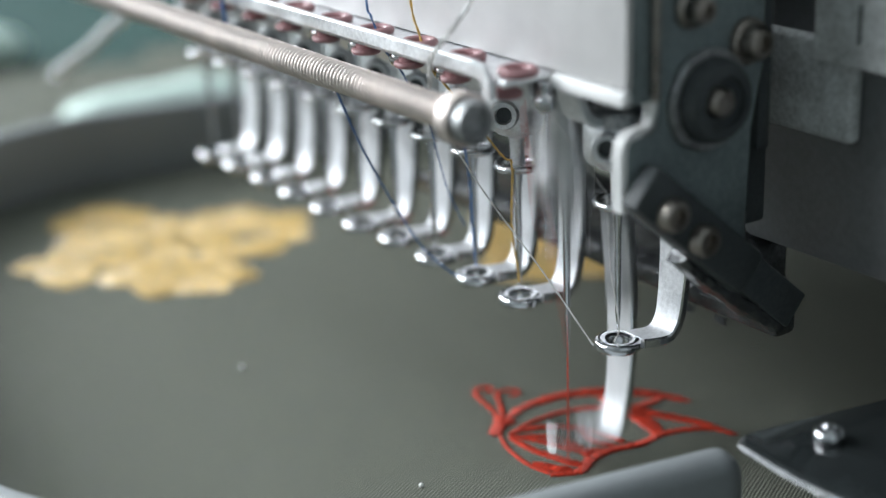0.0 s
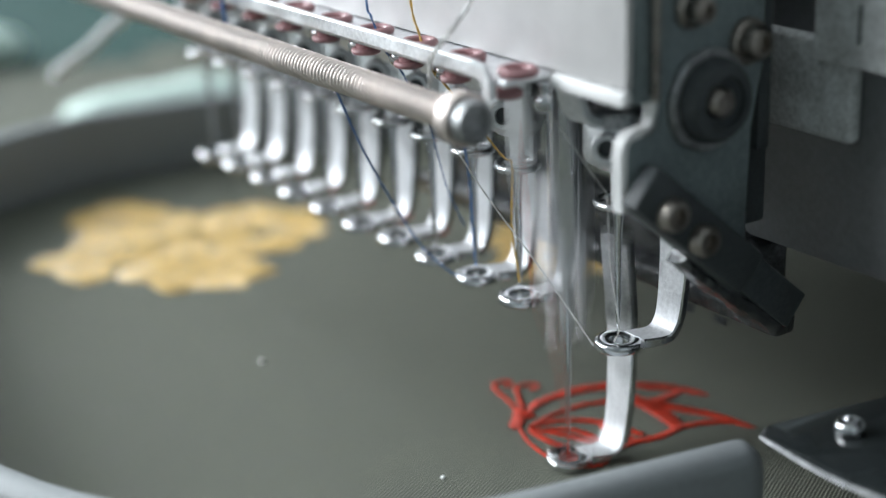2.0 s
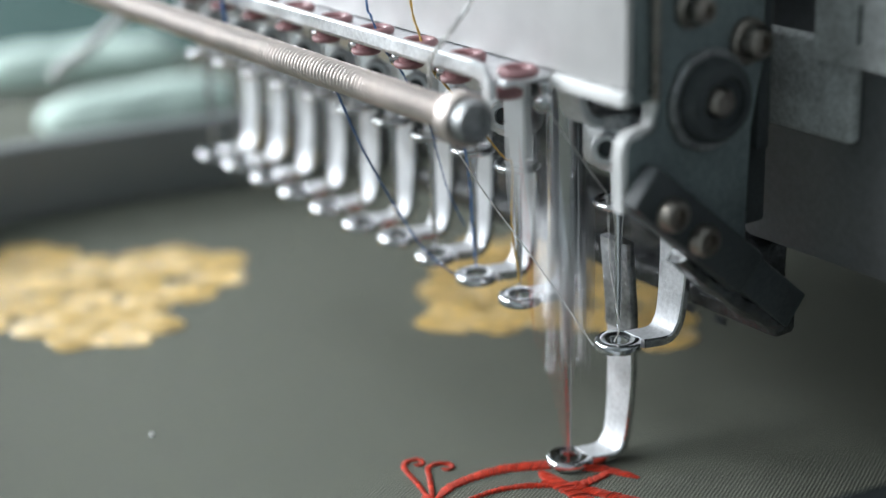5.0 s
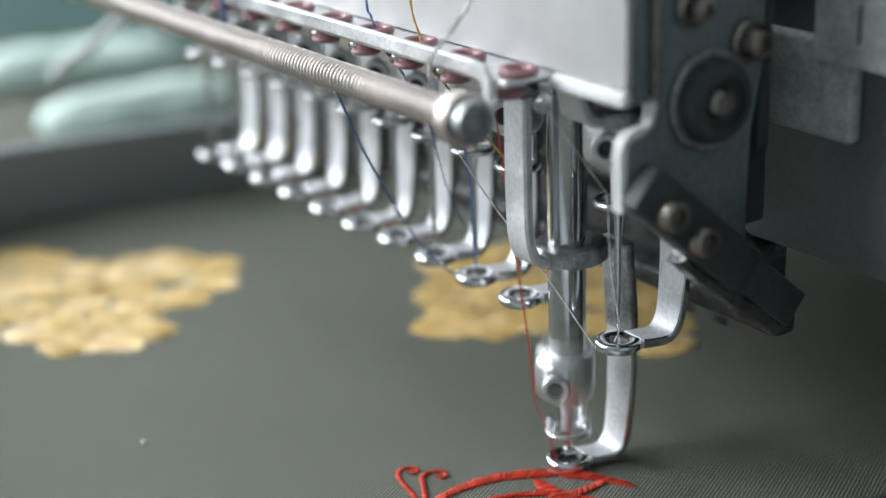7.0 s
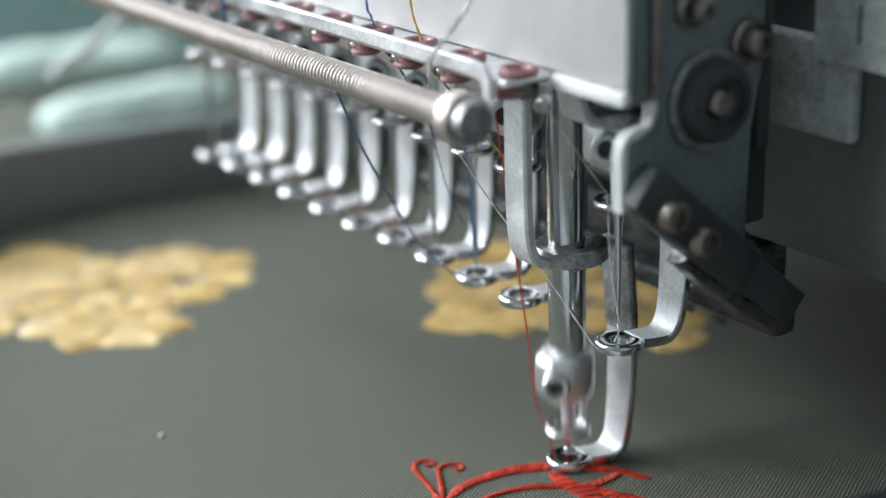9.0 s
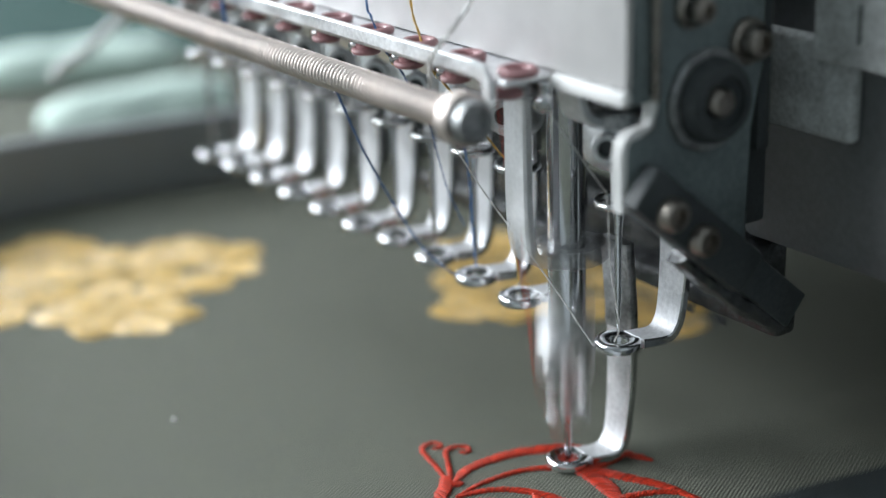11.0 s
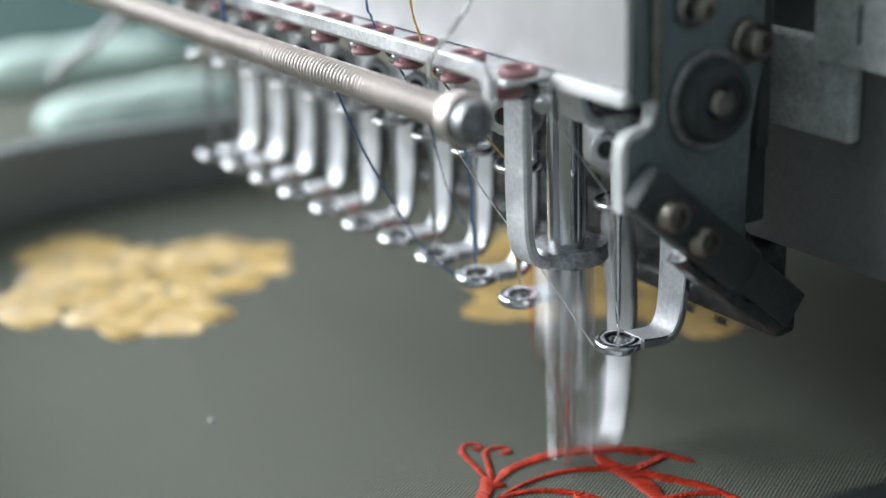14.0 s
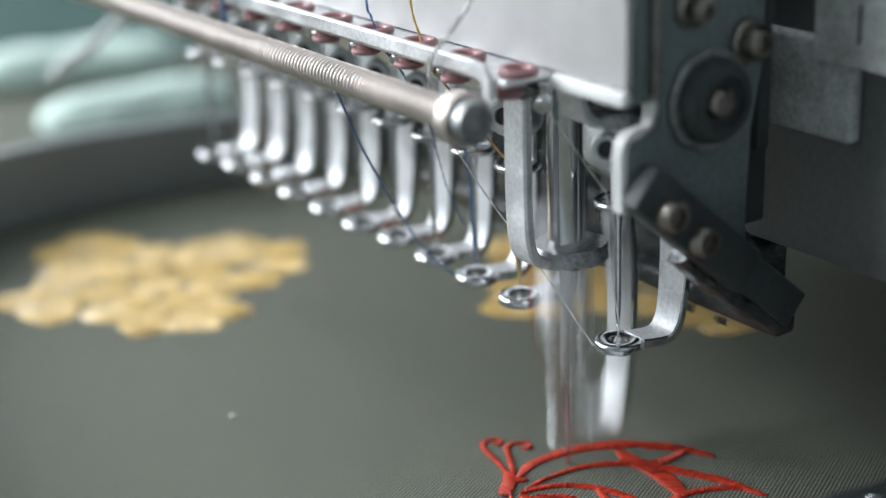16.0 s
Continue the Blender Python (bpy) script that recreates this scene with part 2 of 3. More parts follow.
def cloth_sheet():
    bm = bmesh.new()
    inner = hoop_line(0)
    n = len(inner)
    mid = Vector((-50, 25))
    rings = []
    for s, out in ((0.4, 0), (0.8, 0), (1, 0), (1, 7), (1, 14), (1, 25), (1, 45), (1, 80), (1, 130)):
        line = inner if out == 0 else hoop_line(out)
        ring = []
        for p in line:
            q = mid + (p - mid) * s
            z = 0.0
            if out > 10:
                z = max(-3.2, -1.2 + 3.0 * noise.noise(Vector((q.x, q.y, 0)) * 0.025))
            ring.append(bm.verts.new(Vector((q.x, q.y, z)) * MM))
        rings.append(ring)
    c = bm.verts.new(Vector((*mid, 0)) * MM)
    for j in range(n):
        bm.faces.new((c, rings[0][j], rings[0][(j + 1) % n]))
    for a, b in zip(rings, rings[1:]):
        for j in range(n):
            bm.faces.new((a[j], b[j], b[(j + 1) % n], a[(j + 1) % n]))
    return bm


part("cloth", cloth_sheet(), CLOTH, garment)


def satin(points, w0, w1, seed, lift=0.0, pitch=0.17, slant=0.45):
    """A satin stitch: arched threads laid side by side across a curved stroke."""
    rnd = random.Random(seed)
    line = smooth_line([Vector((*p, 0)) for p in points], pitch)
    bm = bmesh.new()
    n = len(line)
    for i, q in enumerate(line):
        t = (line[min(i + 1, n - 1)] - line[max(i - 1, 0)]).normalized()
        side = Vector((-t.y, t.x, 0))
        side = (side + t * (slant + rnd.uniform(-0.08, 0.08))).normalized()
        u = i / max(1, n - 1)
        w = (w0 + (w1 - w0) * u) * 0.5 * rnd.uniform(0.82, 1.1)
        w *= min(1, 0.45 + 4 * u, 0.45 + 4 * (1 - u))
        h = 0.18 + 0.12 * min(w, 1.6) + rnd.uniform(-0.09, 0.08) + lift
        rings = []
        for s, z in ((-1, -0.05), (-0.88, h * 0.62), (-0.45, h * 0.95), (0, h), (0.45, h * 0.95), (0.88, h * 0.62), (1, -0.05)):
            c = q + side * (w * s) + Vector((0, 0, z))
            r = 0.12
            rings.append([bm.verts.new((c + t * r * a + Vector((0, 0, b * r))) * MM) for a, b in ((-1, -0.3), (-0.5, 0.5), (0.5, 0.5), (1, -0.3))])
        for a, b in zip(rings, rings[1:]):
            for k in range(3):
                bm.faces.new((a[k], a[k + 1], b[k + 1], b[k]))
    return bm


STROKES = (  # control points, width at the start and the end
    ([(-4.4, -10.6), (-8.0, -9.6), (-11.6, -8.9), (-13.6, -8.2), (-14.4, -6.9), (-13.9, -5.7), (-12.8, -5.6), (-12.4, -6.4), (-13.0, -6.8)], 0.75, 0.8),
    ([(-3.6, -10.4), (-6.0, -8.9), (-9.0, -7.2), (-11.0, -6.0), (-11.3, -4.4), (-10.4, -3.2), (-9.3, -3.3), (-9.0, -4.1), (-9.7, -4.5)], 0.75, 0.8),
    ([(-4.8, -10.2), (-3.2, -11.4), (-1.8, -12.9), (-0.8, -14.6)], 1.9, 2.2),
    ([(-3.0, -10.4), (-4.8, -7.0), (-5.2, -3.0), (-4.6, 1.4), (-2.8, 5.4), (0.0, 9.4)], 1.3, 2.8),
    ([(0.0, 9.0), (3.6, 12.0), (8.4, 14.2)], 2.6, 1.0),
    ([(0.2, -11.9), (-0.6, -7.8), (-0.5, -3.2), (0.7, 0.8), (3.2, 4.0)], 0.5, 1.3),
    ([(1.6, 3.8), (4.4, 5.6), (5.2, 8.8), (4.8, 12.6)], 2.2, 1.2),
    ([(-0.6, 5.2), (3.6, 5.0), (9.0, 4.9), (13.4, 3.6)], 2.4, 3.0),
    ([(5.0, 5.7), (9.6, 8.2), (14.6, 10.6), (19.8, 11.6)], 2.4, 1.0),
    ([(13.4, -15.3), (14.8, -11.6), (13.2, -8.4), (12.8, -4.6), (13.9, 0.0), (13.6, 4.2), (15.2, 8.8), (17.4, 11.2), (20.2, 12.0)], 1.8, 1.2),
    ([(-1.4, -13.0), (2.0, -14.6), (5.4, -15.5), (9.5, -15.8), (13.6, -15.0)], 0.55, 0.7),
    ([(0.4, -12.3), (0.9, -9.2), (3.0, -5.6), (7.2, -2.8), (12.2, -1.6)], 0.95, 1.5),
    ([(0.8, -12.6), (5.6, -9.9), (10.1, -8.0), (12.6, -4.8)], 1.0, 1.6),
    ([(1.2, -13.0), (5.8, -12.8), (11.0, -11.4), (14.4, -10.2)], 1.0, 1.7),
    ([(9.4, -15.0), (11.8, -14.0), (14.2, -12.6)], 1.6, 2.2),
    ([(-3.6, -11.2), (-2.6, -10.4), (-2.0, -9.6)], 1.2, 1.5),
    ([(2.2, -10.8), (5.4, -7.9), (9.4, -7.4), (13.2, -8.4)], 0.8, 1.4),
    ([(6.0, -4.0), (9.0, -4.6), (12.0, -3.4)], 1.0, 1.4),
)
for k, (pts, w0, w1) in enumerate(STROKES):
    part("satin_stroke", satin(pts, w0, w1, k, lift=0.04 * (k % 3)), RED, garment, "raised red satin stitching of a butterfly outline" if k == 0 else "")

PETALS_A = ((-108, -41), (-103, -36), (-99, -39), (-129, -25), (-131, -18), (-122, -24), (-113, -31), (-124, -15), (-113, -22), (-103, -27), (-92, -30), (-83, -27), (-79, -20), (-95, -23), (-118, -28), (-119, -18),
            (-116, -11), (-107, -15), (-98, -19), (-88, -17), (-107, -5), (-99, -8), (-110, 5), (-101, 10), (-94, 6), (-90, -2), (-103, 2), (-86, -24), (-90, -11), (-108, -35), (-112, -1), (-80, -14))
PETALS_B = ((-52, 21), (-56, 26), (-47, 27), (-64, 29), (-76, 38), (-70, 36), (-62, 35), (-53, 34), (-77, 46), (-70, 44), (-61, 43), (-51, 42), (-42, 36), (-73, 54), (-65, 52),
            (-56, 50), (-46, 49), (-36, 44), (-60, 59), (-50, 58), (-40, 55), (-31, 50), (-25, 44), (-46, 34), (-38, 40), (-30, 42), (-67, 59), (-48, 63))


def petal(cx, cy, r, turn, seed, height):
    """A domed pad whose ridges are rows of yellow thread."""
    bm = bmesh.new()
    rnd = random.Random(seed)
    c, s = math.cos(turn), math.sin(turn)
    rows, n = [], max(6, int(r * 4))
    for i in range(n + 1):
        k = (-1 + 2 * i / n) * r * 0.8
        half = r * math.sqrt(max(0.03, 1 - (k / (r * 0.82)) ** 2)) * rnd.uniform(0.92, 1.05)
        row = []
        for j in range(7):
            x, y = half * (-1 + j / 3), k
            z = height * max(0.0, 1 - (x * x + y * y) / (r * r)) ** 0.5 + (0.12 if i % 2 else -0.04) - (0.1 if j in (0, 6) else 0)
            row.append(bm.verts.new(Vector((cx + c * x - s * y, cy + s * x + c * y, z)) * MM))
        rows.append(row)
    for a, b in zip(rows, rows[1:]):
        for j in range(6):
            bm.faces.new((a[j], a[j + 1], b[j + 1], b[j]))
    return bm


PETALS = ([(-103 + 0.94 * (x + 103), -16.6 + 0.94 * (y + 17)) for x, y in PETALS_A], [(x + 1.0, y + 4.2) for x, y in PETALS_B])
for grp in PETALS:
    for k, (x, y) in enumerate(grp):
        fill = part("fill", petal(x, y, 5.4, 0.6, k, 0.25), YELLOW, garment, "flat yellow thread fill" if k == 0 else "")
        for j in range(3):
            a = k * 0.9 + j * 2.1
            part("petal", petal(x + 2.7 * math.cos(a), y + 2.7 * math.sin(a), 3.0 + (k * 37 % 5) * 0.15, a * 1.7, k + j, 0.24), YELLOW, fill, "padded yellow embroidered flower petal" if k + j == 0 else "")

# lint on the cloth
for x, y, r in ((-43.6, -31.2, 0.34), (5.0, -30.4, 0.3)):
    bm = bmesh.new()
    bmesh.ops.create_icosphere(bm, subdivisions=2, radius=r * MM)
    for v in bm.verts:
        v.co *= 1 + 0.35 * noise.noise(v.co * 3000)
        v.co += Vector((x, y, r * 0.6)) * MM
    part("lint", bm, PALE, garment, "speck of pale lint")

hoop = thing("embroidery_hoop", "round grey plastic embroidery hoop with a black clip", "embroidery hoop")


def hoop_ring():
    """The ring, open at its near side, where its ends turn out under the clip."""
    bm = bmesh.new()
    sec = ((0.0, 0.1), (0.0, 13.6), (0.4, 14.7), (1.3, 15.2), (3.4, 15.05), (4.3, 14.5), (4.8, 13.2), (4.8, 0.1))
    lines = [hoop_line(o) for o, z in sec]
    n = len(lines[0])
    rings = []
    for j in [*range(4, n), 0]:
        rings.append([bm.verts.new(Vector((*lines[k][j], z)) * MM) for k, (o, z) in enumerate(sec)])
    along = Vector((0.2, 0.98, 0)) * MM
    for v in rings[-1]:
        v.co -= along * 1.2
    last = [v.co.copy() for v in rings[-1]]
    mid = sum(last, Vector()) / len(last)
    for k in range(1, 6):
        a = radians(18 * k)
        shrink = 0.55 + 0.45 * math.cos(a)
        rings.append([bm.verts.new(Vector((mid.x + (c.x - mid.x) * shrink, mid.y + (c.y - mid.y) * shrink, c.z - (1 - math.cos(a)) * 0.0022 * (c.z > 0.005))) + along * 2.6 * math.sin(a)) for c in last])
    for a, b in zip(rings, rings[1:]):
        for k in range(len(sec)):
            bm.faces.new((a[k], b[k], b[(k + 1) % len(sec)], a[(k + 1) % len(sec)]))
    bm.faces.new(rings[0])
    bm.faces.new(rings[-1][::-1])
    return bm


part("ring", hoop_ring(), HOOP, hoop)


def clip():
    def moved(ob):
        ob.location = Vector((5.6, -5.5, 0)) * MM

    bm = bmesh.new()
    extrude_outline(bm, [(38.3, -5.6), (38.2, -4.4), (38.8, -2.6), (42.2, 13.7), (49, 47), (92, 38), (86, -2), (53, -8.2), (40.4, -7.4), (39.2, -6.8)], 'z', 15.6, 16.9, 0.35)
    plate = part("clip_plate", bm, CLIP, hoop, "black painted steel clip plate")
    moved(plate)
    bm = bmesh.new()
    sweep(bm, [(42.4, 14, 16.3), (38.9, -2.8, 16.3), (38.2, -4.8, 16.3), (38.8, -6.6, 16.3), (40.6, -7.5, 16.3), (53, -8.3, 16.3), (70, -5.2, 16.3), (86, -2.1, 16.3)], 0.26, step=0.6, seg=8)
    part("clip_edge", bm, WORN, plate, "thin steel strip along the edge of the clip plate")
    bm = bmesh.new()
    extrude_outline(bm, [(48.5, 9), (55, 40), (82, 32), (76, 5), (60, 3)], 'z', 0.6, 15.6, 0.5)
    moved(part("clip_block", bm, BLACK, hoop))
    bm = bmesh.new()
    turned(bm, [(1.3, 16.9), (1.75, 17.1), (1.8, 17.6), (1.65, 18.2), (1.3, 18.5), (1.0, 18.55), (0.85, 18.0), (0, 18.0)], (45.3, 0.5, 0))
    part("clip_screw", bm, CHROME, plate, "bright round-headed clip screw")


clip()

# ---------------------------------------------------------------- needles and presser feet
PITCH = 10.0
UP = 20.4          # lift of a resting foot
REACH = 35.0       # stroke of the needle bar


def presser_foot():
    """A sewing foot; its ring lies on z = 0."""
    foot = thing("presser_foot", "polished steel presser foot hanging below the needle head", "presser foot", "row of presser feet")
    bm = bmesh.new()
    sec = [(1.35, 0.0), (2.65, 0.0), (2.95, 0.25), (3.0, 0.95), (2.85, 1.25), (2.55, 1.4), (1.75, 1.3), (1.4, 1.05)]
    n = 36
    rings = [[bm.verts.new(Vector((r * math.cos(2 * math.pi * j / n), r * math.sin(2 * math.pi * j / n), z)) * MM) for r, z in sec] for j in range(n)]
    for j in range(n):
        a, b = rings[j], rings[(j + 1) % n]
        for k in range(len(sec)):
            bm.faces.new((a[k], b[k], b[(k + 1) % len(sec)], a[(k + 1) % len(sec)]))
    part("ring", bm, CHROME, foot)
    bm = bmesh.new()
    path = smooth_line([Vector(p) for p in ((0.7, 2.0, 0.82), (1.3, 3.8, 0.84), (1.7, 5.5, 1.05), (1.9, 6.7, 2.6), (1.95, 7.35, 6.5), (1.9, 7.75, 13), (1.9, 7.5, 22), (1.8, 6.8, 31))], 0.8)
    rows = []
    for i, q in enumerate(path):
        t = (path[min(i + 1, len(path) - 1)] - path[max(i - 1, 0)]).normalized()
        nrm = Vector((0, -t.z, t.y)).normalized()
        u = i / (len(path) - 1)
        w = 2.0 + 0.55 * min(1, u * 2.2)
        h = 0.62 - 0.08 * min(1, u * 2)
        b = 0.2
        rows.append([bm.verts.new((q + Vector((x, 0, 0)) + nrm * y) * MM) for x, y in
                     ((-w + b, -h), (w - b, -h), (w, -h + b), (w, h - b), (w - b, h), (-w + b, h), (-w, h - b), (-w, -h + b))])
    # side faces get the polished steel, to come out darker than the lit front
    for a, b in zip(rows, rows[1:]):
        for k in range(8):
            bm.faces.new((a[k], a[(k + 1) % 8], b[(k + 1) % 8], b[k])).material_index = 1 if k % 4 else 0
    bm.faces.new(rows[0][::-1])
    bm.faces.new(rows[-1])
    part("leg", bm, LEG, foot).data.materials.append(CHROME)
    bm = bmesh.new()
    sweep(bm, [(1.9, 7.62, 18.5), (1.9, 7.5, 22), (1.8, 6.8, 31)], 1, section=[(-2.55, -0.62), (2.55, -0.62), (2.65, -0.5), (2.65, 0.5), (2.55, 0.62), (-2.55, 0.62), (-2.65, 0.5), (-2.65, -0.5)])
    part("shank", bm, WORN, foot, "rough worn upper shank")
    return foot


def collar_strip():
    """The strip that slides down beside a needle bar with the collar at its end; z = 0 lies 30 mm under the collar."""
    foot = thing("collar_strip", "flat steel strip with a worn collar sliding round a needle bar", "sliding bracket", "row of sliding collars")
    n = 36
    bm = bmesh.new()
    sec = [(2.6, 29.2), (4.3, 29.2), (4.8, 29.6), (4.8, 31.0), (4.4, 31.5), (2.6, 31.5)]
    rings = [[bm.verts.new(Vector((r * math.cos(2 * math.pi * j / n), 0.6 + r * 1.08 * math.sin(2 * math.pi * j / n), z)) * MM) for r, z in sec] for j in range(n)]
    for j in range(n):
        a, b = rings[j], rings[(j + 1) % n]
        for k in range(len(sec)):
            bm.faces.new((a[k], b[k], b[(k + 1) % len(sec)], a[(k + 1) % len(sec)]))
    rnd = random.Random(3)
    for v in bm.verts:
        v.co += Vector((0, 0, rnd.uniform(-0.12, 0.16))) * MM
    part("collar", bm, WORN, foot, "worn steel collar")
    bm = bmesh.new()
    path = smooth_line([Vector(p) for p in ((0, -4.2, 30.3), (0, -5.9, 30.9), (0, -7.0, 33), (0, -7.4, 38), (0, -7.4, 52))], 0.8)
    rows = []
    for i, q in enumerate(path):
        t = (path[min(i + 1, len(path) - 1)] - path[max(i - 1, 0)]).normalized()
        nrm = Vector((0, -t.z, t.y))
        w, h, b = 2.15, 0.7, 0.3
        rows.append([bm.verts.new((q + Vector((x, 0, 0)) + nrm * y) * MM) for x, y in
                     ((-w + b, -h), (w - b, -h), (w, -h + b), (w, h - b), (w - b, h), (-w + b, h), (-w, h - b), (-w, -h + b))])
    for a, b in zip(rows, rows[1:]):
        for k in range(8):
            bm.faces.new((a[k], a[(k + 1) % 8], b[(k + 1) % 8], b[k]))
    bm.faces.new(rows[0][::-1])
    bm.faces.new(rows[-1])
    part("front_strip", bm, LEG, foot)
    return foot


def needle_bar():
    """A needle bar with its clamp; z = 0 is the needle's tip."""
    ob = thing("needle_bar", "steel needle bar with clamp, thread eyelet and needle", "needle bar", "row of needle bars")
    bm = bmesh.new()
    turned(bm, [(0, 0), (0.14, 0.6), (0.36, 2.6), (0.43, 5), (0.50, 14), (0.78, 16.5), (0.8, 24)], seg=12)
    part("needle", bm, CHROME, ob)
    bm = bmesh.new()
    torus(bm, 2.65, 0.5, (0, 0, 17.2))
    part("thread_eyelet", bm, CHROME, ob)
    bm = bmesh.new()
    turned(bm, [(0.9, 17.4), (1.0, 20.8), (1.4, 21.3), (2.6, 21.7), (3.3, 22.5), (3.6, 23.4), (3.6, 27.8), (3.3, 28.7), (2.45, 29.0)], seg=28)
    box(bm, -2.9, 2.2, -4.0, 0, 22.0, 28.4, 1.6, seg=4)
    box(bm, -0.5, 0.5, 0.6, 2.7, 16.9, 17.5, 0.2)
    box(bm, -0.5, 0.5, 2.2, 2.9, 16.9, 22.6, 0.2)
    part("clamp", bm, STEEL, ob)
    bm = bmesh.new()
    got = turned(bm, [(1.95, 0), (1.95, 1.1), (1.7, 1.5), (1.15, 1.5), (1.0, 0.6), (0, 0.6)], seg=20)
    turn = Matrix.Translation(Vector((1.5, -3.1, 24.9)) * MM) @ Vector((0.72, -0.68, 0.08)).to_track_quat("Z", "Y").to_matrix().to_4x4()
    bmesh.ops.transform(bm, matrix=turn, verts=got)
    screw = part("clamp_screw", bm, STEEL, ob, "steel socket screw")
    # black disc at the bottom of the recess, colouring in its shade
    bm = bmesh.new()
    got = turned(bm, [(0.98, 0.62), (0.98, 0.72), (0, 0.72)], seg=14)
    bmesh.ops.transform(bm, matrix=turn, verts=got)
    part("socket", bm, BLACK, screw, "black disc for the shade inside the screw recess")
    bm = bmesh.new()
    turned(bm, [(2.45, 29.0), (2.45, 78)], seg=32)
    part("bar", bm, CHROME, ob)
    return ob


first_foot, first_bar, first_strip = presser_foot(), needle_bar(), collar_strip()
FEET, BARS, STRIPS = {}, {}, {}
for k in range(-1, 11):
    here = -k * PITCH
    if k == -1:
        FEET[k], BARS[k], STRIPS[k] = first_foot, first_bar, first_strip
        first_strip.location = Vector((here, 0, UP)) * MM
        first_foot.location, first_bar.location = Vector((here, 0, UP)) * MM, Vector((here, 0, UP + 2)) * MM
    else:
        tilt = 0 if k == 0 else ((k * 53) % 7 - 3) * 0.25
        FEET[k] = copy_thing(first_foot, pose(here * MM, 0, UP * MM + (0 if k == 0 else ((k * 31) % 5 - 2) * 0.00012), 0, 0, tilt))
        STRIPS[k] = copy_thing(first_strip, pose(here * MM, 0, UP * MM))
        BARS[k] = copy_thing(first_bar, pose(here * MM, 0, (UP + 2) * MM, 0, 0, tilt * 2))

# ---------------------------------------------------------------- needle head
head = thing("embroidery_machine", "embroidery machine with white needle case and dark body", "embroidery machine")


def needle_case():
    bm = bmesh.new()
    box(bm, -122, 22.3, -9.7, -8.7, 57.2, 200, bevel=0.3)
    part("front_cover", bm, WHITE, head, "white enamelled front cover")
    bm = bmesh.new()
    box(bm, 9.8, 22.6, -10.4, -8.9, 55.3, 57.1, bevel=0.5)
    part("lip", bm, EDGE, head)
    bm = bmesh.new()
    box(bm, 21.2, 22.3, -8.6, -3.4, 55.4, 200, bevel=0.2)
    part("end_cover", bm, GUN, head, "dark grey end cover")
    # added rod that draws the brown stripe reflected in the end cover
    bm = bmesh.new()
    turned(bm, [(0.5, 55.6), (0.5, 200)], (22.9, -6.0, 0), seg=12)
    part("reflection_strip", bm, SCREW, head, "thin brown rod standing in for a reflection in the end cover")
    bm = bmesh.new()
    box(bm, -122, 20.8, 12.0, 14, 46, 200, bevel=0.3)
    part("back_plate", bm, BLACK, head)
    bm = bmesh.new()
    box(bm, -122, 20.8, -8.5, 12, 199, 200)
    part("top_plate", bm, GUN, head)
    bm = bmesh.new()
    box(bm, -122, 19, 4.4, 11.9, 53.5, 57, bevel=0.5)
    part("lower_rail", bm, BLACK, head)
    bm = bmesh.new()
    box(bm, -122, 9.6, -16.4, -8.2, 56.2, 57.1, bevel=0.3)
    part("guide_plate", bm, STEEL, head, "grey steel thread guide plate")
    # folded bright edge bar that ends in a downward hook
    bm = bmesh.new()
    sweep(bm, [(-122, -17, 57.9), (-60, -17, 57.9), (5.0, -17, 57.9), (6.6, -17, 57.7), (7.4, -17, 56.7), (7.5, -17, 54.8)], 0.8, step=1.2,
          section=[(-0.5, -0.75), (-0.3, -0.9), (0.3, -0.9), (0.5, -0.75), (0.5, 0.75), (0.3, 0.9), (-0.3, 0.9), (-0.5, 0.75)])
    part("edge_bar", bm, STEEL, head, "bright bent metal edge bar")
    for k in range(13):
        x = 8.0 - 10 * k
        bm = bmesh.new()
        torus(bm, 1.85, 0.6, (x, -13.3, 57.5), flat=0.9, seg=24, sub=10)
        part("thread_guide", bm, PINK, head, "pink ceramic thread guide ring")
        bm = bmesh.new()
        torus(bm, 1.5, 0.45, (x - 1, -14.2, 54.9), flat=1.0, seg=20, sub=8)
        turned(bm, [(1.3, 54.8), (1.3, 56.3)], (x - 1, -14.2, 0), seg=16)
        part("guide_tube", bm, PINK, head, "pink ceramic thread guide ring")
        bm = bmesh.new()
        bmesh.ops.create_icosphere(bm, subdivisions=3, radius=1.3 * MM, matrix=Matrix.Translation(Vector((x + 2.4, -11.4, 54.0)) * MM))
        turned(bm, [(0.7, 54.8), (0.7, 56.3)], (x + 2.4, -11.4, 0), seg=12)
        part("knob", bm, CHROME, head, "round polished steel knob")


needle_case()


